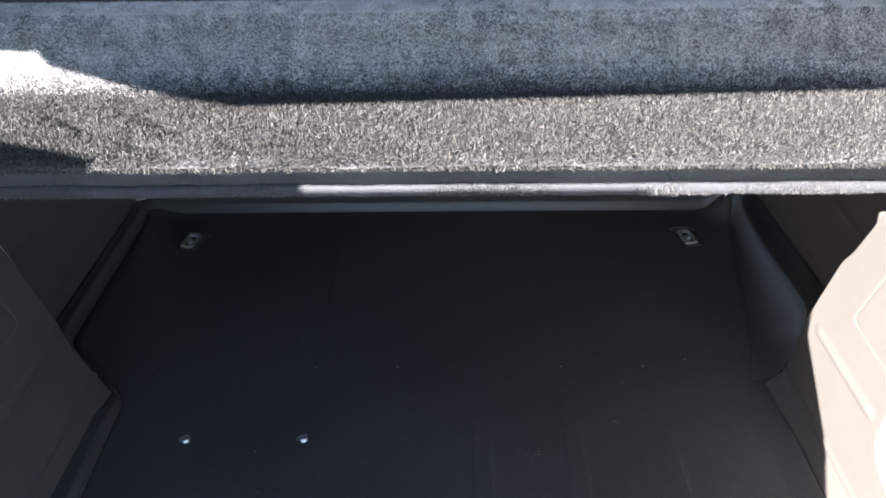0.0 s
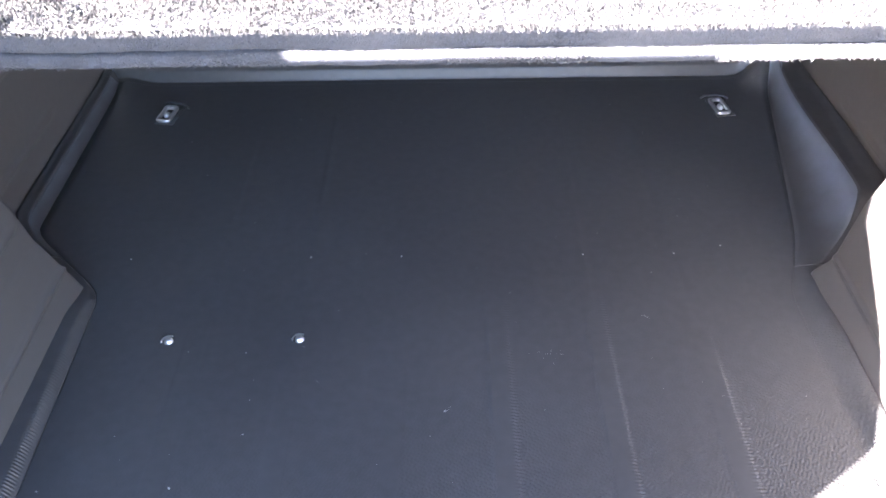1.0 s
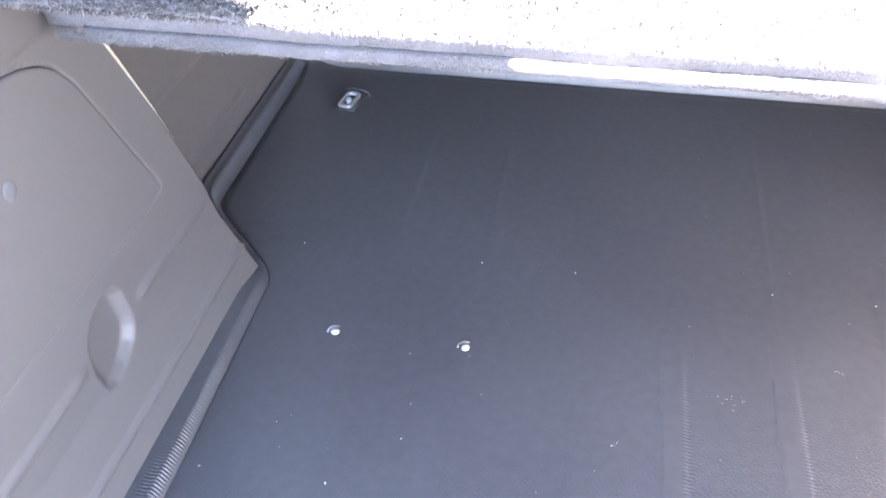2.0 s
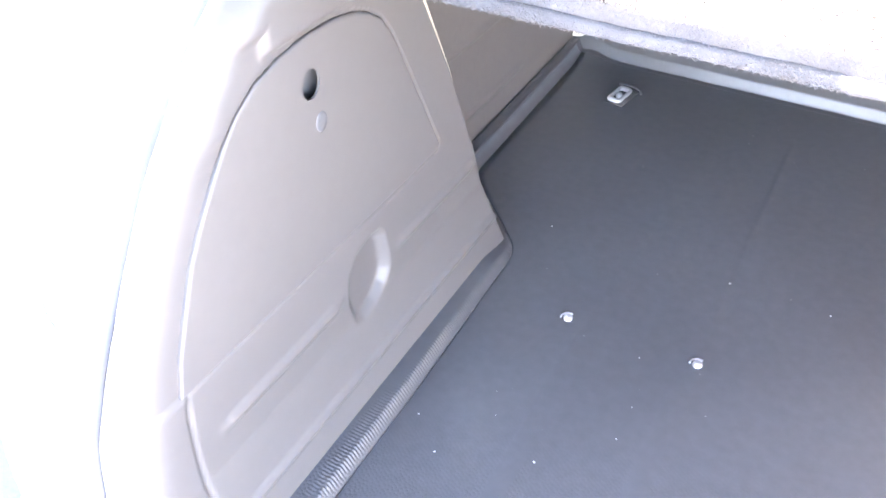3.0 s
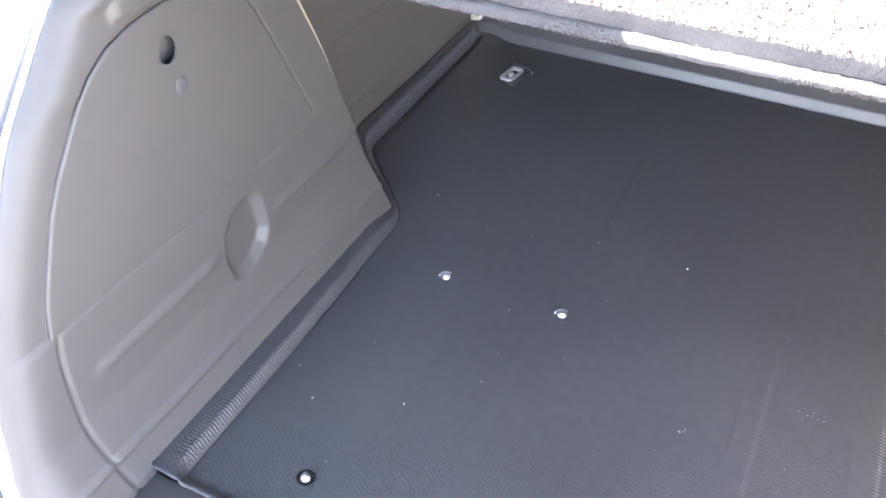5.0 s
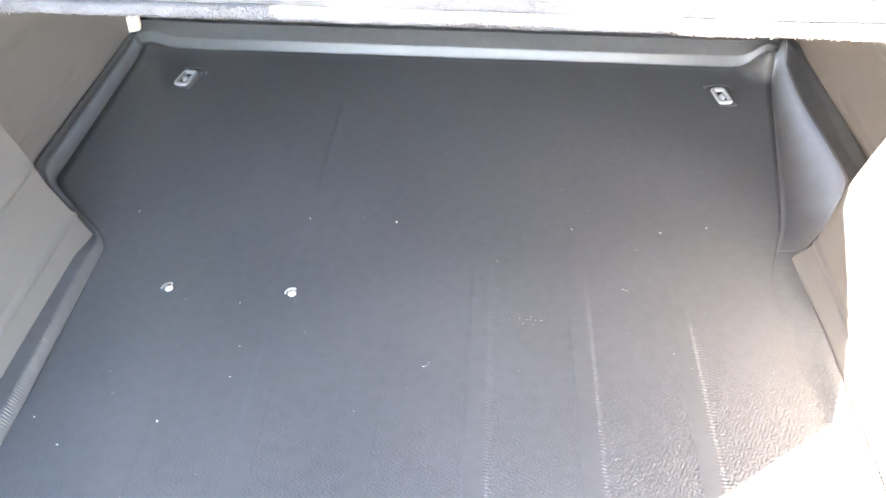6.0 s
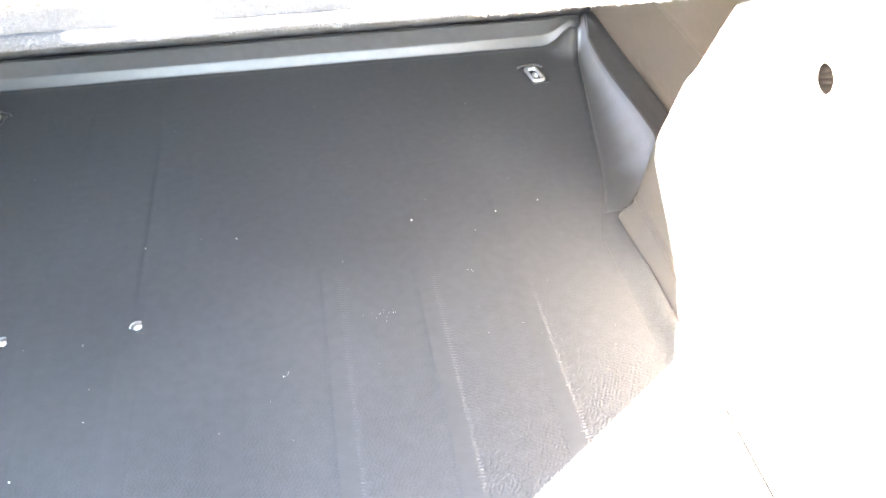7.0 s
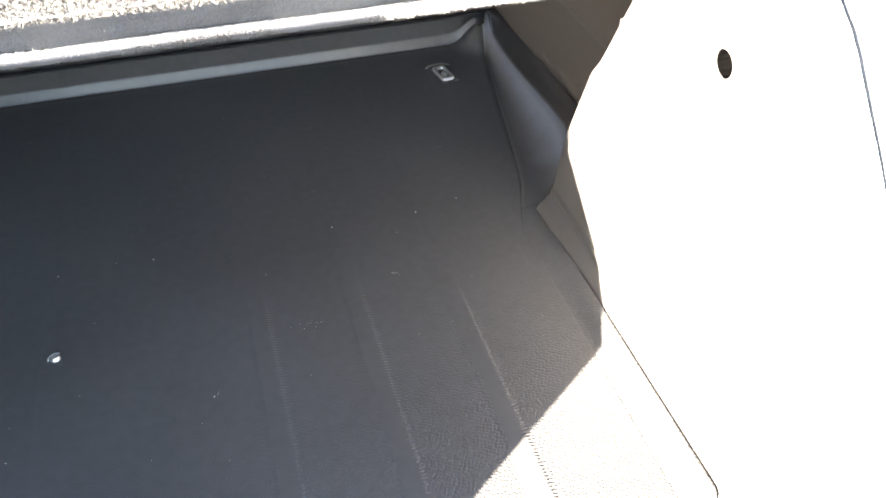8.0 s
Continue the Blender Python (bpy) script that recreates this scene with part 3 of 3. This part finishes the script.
def lashing_eye(x, y, turn):
    ob = thing("lashing_eye", "bright steel lashing eye in a recessed cup", "lashing eye", group="lashing eyes")
    ob.matrix_world = pose(x, y, 0.001, 0, 0, turn)
    cup = bmesh.new()
    box(cup, -0.014, 0.020, -0.030, 0.030, -0.0005, 0.0014, 0.0006, 1)
    part("cup", cup, LINER, ob, "black recessed cup")
    rim = bmesh.new()
    tube(rim, [(-0.020, 0.036, 0.002), (-0.012, 0.039, 0.0042), (0.010, 0.039, 0.0042), (0.022, 0.036, 0.0025), (0.027, 0.028, 0.0012)], 0.0026, 8)
    part("cup_rim", rim, LINER, ob)
    loop = bmesh.new()

    def round_rect(hx, y0, y1, r, z):
        pts = []
        for cx, cy, a0 in ((hx - r, y1 - r, 0), (r - hx, y1 - r, 90), (r - hx, y0 + r, 180), (hx - r, y0 + r, 270)):
            pts += [loop.verts.new((cx + r * math.cos(radians(a0 + a)), cy + r * math.sin(radians(a0 + a)), z)) for a in range(0, 91, 18)]
        return pts

    levels = [round_rect(0.0128, -0.0275, 0.0255, 0.008, 0.002), round_rect(0.0134, -0.0285, 0.0265, 0.008, 0.005), round_rect(0.0122, -0.0270, 0.0250, 0.007, 0.0075),
              round_rect(0.0082, -0.0205, 0.0185, 0.005, 0.0075), round_rect(0.0072, -0.0190, 0.0170, 0.004, 0.005), round_rect(0.0076, -0.0195, 0.0175, 0.004, 0.002)]
    for A, B in zip(levels, levels[1:] + levels[:1]):
        for k in range(len(A)):
            q = (k + 1) % len(A)
            loop.faces.new((A[k], A[q], B[q], B[k]))
    part("eye_loop", loop, ZINC, ob)
    knob = bmesh.new()
    bmesh.ops.create_uvsphere(knob, u_segments=16, v_segments=8, radius=1.0, matrix=pose(0.0005, -0.004, 0.004) @ Matrix.Diagonal((0.0058, 0.0075, 0.0060, 1)))
    part("pivot", knob, ZINC, ob)
    return ob


lashing_eye(-0.496, 0.476, -8)
lashing_eye(0.484, 0.480, 8)

# ---- parcel shelf ----
shelf = thing("parcel_shelf", "charcoal carpeted parcel shelf with a fuzzy overhanging edge", "parcel shelf")
PROFILE = [(-0.150, 0.476), (-0.232, 0.4755), (-0.2365, 0.4790), (-0.2375, 0.4920), (-0.2410, 0.5060), (-0.252, 0.5200), (-0.275, 0.5330), (-0.315, 0.5445),
           (-0.350, 0.5505), (-0.3595, 0.5540), (-0.3620, 0.5562), (-0.354, 0.5608), (-0.338, 0.5640), (-0.30, 0.5650), (-0.22, 0.564), (-0.185, 0.5665), (-0.166, 0.575), (-0.154, 0.591),
           (-0.146, 0.610), (-0.134, 0.620), (-0.10, 0.624), (0.10, 0.632), (0.45, 0.635), (0.655, 0.630), (0.657, 0.60), (0.655, 0.500)]
BINDING = [(-0.222, 0.4785), (-0.2360, 0.4792), (-0.2392, 0.4782), (-0.2404, 0.4755), (-0.2406, 0.4715), (-0.2392, 0.4672), (-0.2360, 0.4652), (-0.222, 0.4650), (-0.150, 0.4660)]
prof = []
for (ya, za), (yb, zb) in zip(PROFILE, PROFILE[1:]):
    k = max(1, int(math.hypot(yb - ya, zb - za) / 0.008))
    prof += [(ya + (yb - ya) * i / k, za + (zb - za) * i / k) for i in range(k)]
prof.append(PROFILE[-1])


STREAKS = ((-0.319, -0.280, 0.036, 0.0165, -0.75), (-0.234, -0.288, 0.040, 0.0155, -0.60), (-0.242, -0.328, 0.038, 0.0150, -0.55))


def dents(x, y):
    """Depth of the rubbed streaks in the pile."""
    depth = 0 * x
    for cx, cy, ax, ay, slant in STREAKS:
        depth = depth + 0.0062 * np.exp(-((x - cx) / ax) ** 2 - ((y - cy - slant * (x - cx)) / ay) ** 2)
    return depth


rows = []
for x in np.linspace(-0.475, 0.475, 240):
    sag = 0.0015 * noise.noise((x * 9, 0, 0)) + 0.0008 * noise.noise((x * 40, 3, 0))
    rows.append([(x, y + (sag if y < -0.2 else 0), z + 0.6 * sag + 0.0012 * noise.noise((x * 60, y * 60, 1)) - (dents(x, y) if z > 0.5575 and y < -0.17 else 0)) for y, z in prof])
sheet("shelf_board", rows, CARPET, shelf)
rows = []
for x in np.linspace(-0.475, 0.475, 190):
    sag = 0.0015 * noise.noise((x * 9, 0, 0)) + 0.0008 * noise.noise((x * 40, 3, 0))
    rows.append([(x, y + sag, z + 0.6 * sag + 0.0006 * noise.noise((x * 90, 7, 1))) for y, z in BINDING])
sheet("edge_binding", rows, BOUND, shelf, "pale grey bound lower edge")
for s in (-1, 1):
    eb = bmesh.new()
    outline = [(s * 0.474, y, z) for y, z in PROFILE]
    extrude_outline(eb, outline, (s, 0, 0), 0.035)
    part("shelf_end", eb, CARPET, shelf)


def fibres(name, count, seed, label, line, region, mat, soft=(0.0, 0.0), droop=0.0, thick=1.0):
    """Short curled carpet fibres standing on the shelf's surface."""
    rng = np.random.default_rng(seed)
    P = np.array(line)
    seg = np.hypot(*np.diff(P, axis=0).T)
    cum = np.concatenate([[0], np.cumsum(seg)])
    a, b, near = region
    u = a + (b - a) * rng.random(count)
    thin = (u > b - soft[1] * rng.random(count)) | (u < a + soft[0] * rng.random(count))
    u[thin] = a + soft[0] + (b - a - soft[0] - soft[1]) * rng.random(int(thin.sum()))
    idx = np.clip(np.searchsorted(cum, u) - 1, 0, len(seg) - 1)
    f = (u - cum[idx]) / seg[idx]
    yz = P[idx] + (P[idx + 1] - P[idx]) * f[:, None]
    t = (P[idx + 1] - P[idx]) / seg[idx][:, None]
    nrm = np.stack([np.zeros(count), -t[:, 1] * -1, t[:, 0] * -1], 1) * -1
    x = rng.uniform(-0.505, 0.505, count)
    root = np.stack([x, yz[:, 0], yz[:, 1] - dents(x, yz[:, 0]) * (nrm[:, 2] > 0.5)], 1)
    lean = rng.normal(size=(count, 3)) * 0.95
    u1, v1 = root[:, 0] * 21 + 5 * np.sin(root[:, 1] * 40), root[:, 1] * 55 + 2 * np.sin(root[:, 0] * 13)
    comb = np.stack([np.sin(u1 + v1), np.sin(u1 * 1.7 - v1 + 1), 0.4 * np.sin(2.3 * u1 + 0.6 * v1)], 1) * 0.6
    way = nrm + lean + comb + droop * np.array([0, -0.25, -1.0])
    way /= np.linalg.norm(way, axis=1)[:, None]
    length = rng.uniform(0.0022, 0.0056, count) * near
    curl = rng.normal(size=(count, 3)) * 0.9
    midp = root + way * length[:, None] * 0.5
    w2 = way + curl * 0.8
    w2 /= np.linalg.norm(w2, axis=1)[:, None]
    tip = midp + w2 * length[:, None] * 0.5
    sidev = np.cross(way, rng.normal(size=(count, 3)))
    sidev /= np.linalg.norm(sidev, axis=1)[:, None]
    w = thick * rng.uniform(0.00011, 0.00025, count)[:, None]
    v = np.stack([root - sidev * w, root + sidev * w, midp - sidev * w, midp + sidev * w, tip], 1).reshape(-1, 3)
    base = (np.arange(count) * 5)[:, None]
    quads = (base + [0, 1, 3, 2])
    tris = (base + [2, 3, 4])
    mesh = bpy.data.meshes.new(name)
    mesh.vertices.add(len(v))
    mesh.vertices.foreach_set("co", v.ravel())
    mesh.loops.add(count * 7)
    mesh.loops.foreach_set("vertex_index", np.concatenate([quads.ravel(), tris.ravel()]).astype(np.int32))
    mesh.polygons.add(count * 2)
    mesh.polygons.foreach_set("loop_start", np.concatenate([np.arange(count) * 4, count * 4 + np.arange(count) * 3]).astype(np.int32))
    mesh.update(calc_edges=True)
    mesh.validate()
    ob = link(name, mesh, mat, shelf, label, smooth=False)
    ob["kind"] = "stuff"
    return ob


CUM = np.concatenate([[0], np.cumsum([math.hypot(b[0] - a[0], b[1] - a[1]) for a, b in zip(PROFILE, PROFILE[1:])])])
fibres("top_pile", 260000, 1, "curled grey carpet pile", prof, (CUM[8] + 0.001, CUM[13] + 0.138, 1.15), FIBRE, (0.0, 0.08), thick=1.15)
# paler pile here lifts the shaded riser
fibres("riser_pile", 280000, 2, "short carpet pile toned for the shade it stands in", prof, (CUM[13] + 0.080, CUM[20], 0.7), SHADENAP, (0.06, 0.0))
fibres("face_pile", 120000, 3, "short carpet pile toned for the shade it stands in", prof, (CUM[2], CUM[9], 0.45), FACENAP)
fibres("binding_pile", 32000, 5, "pale fringe of the bound edge", BINDING, (0.012, 0.036, 0.85), PALEFIBRE, droop=0.6, thick=1.2)

# ---- dust and hairs on the liner ----
rng = random.Random(4)
db = bmesh.new()
for k in range(80):
    x, y = rng.uniform(-0.45, 0.45), rng.uniform(-0.48, 0.5)
    r = rng.uniform(0.00025, 0.0006)
    m = pose(x, y, 0.0012, rng.uniform(-30, 30), rng.uniform(-30, 30), rng.uniform(0, 360)) @ Matrix.Diagonal((r * rng.uniform(0.6, 1.6), r, r * 0.6, 1))
    bmesh.ops.create_icosphere(db, subdivisions=1, radius=1.0, matrix=m)
for r in RIBS:
    if abs(r) < 0.5 and r not in RIBS[1::3]:
        bmesh.ops.create_icosphere(db, subdivisions=1, radius=0.0012, matrix=pose(r, 0.078, 0.001))
for x, y, r in ((-0.403, -0.350, 0.0011), (-0.302, -0.310, 0.0013), (-0.445, -0.313, 0.0009), (-0.003, -0.206, 0.0009), (0.392, 0.094, 0.0010), (-0.235, -0.238, 0.0008), (-0.254, -0.109, 0.0007)):
    bmesh.ops.create_icosphere(db, subdivisions=1, radius=1.0, matrix=pose(x, y, 0.0012, 0, 0, rng.uniform(0, 180)) @ Matrix.Diagonal((r * 1.6, r, r * 0.5, 1)))
for k in range(14):
    x, y = rng.gauss(0.135, 0.012), rng.gauss(-0.117, 0.006)
    bmesh.ops.create_icosphere(db, subdivisions=1, radius=1.0, matrix=pose(x, y, 0.0009, 0, 0, rng.uniform(0, 180)) @ Matrix.Diagonal((0.0010, 0.00022, 0.0002, 1)))
for x, y, a in ((0.001, -0.204, 0.9), (0.26, -0.05, 2.6)):
    tube(db, [(x + 0.004 * u * math.cos(a + 0.2 * u), y + 0.004 * u * math.sin(a + 0.2 * u), 0.0010) for u in (-1.5, -0.8, 0, 0.8, 1.5)], 0.00015, 4)
tagged(part("dust", db, DUST), "pale dust specks scattered on the boot liner", "dust", kind="stuff")
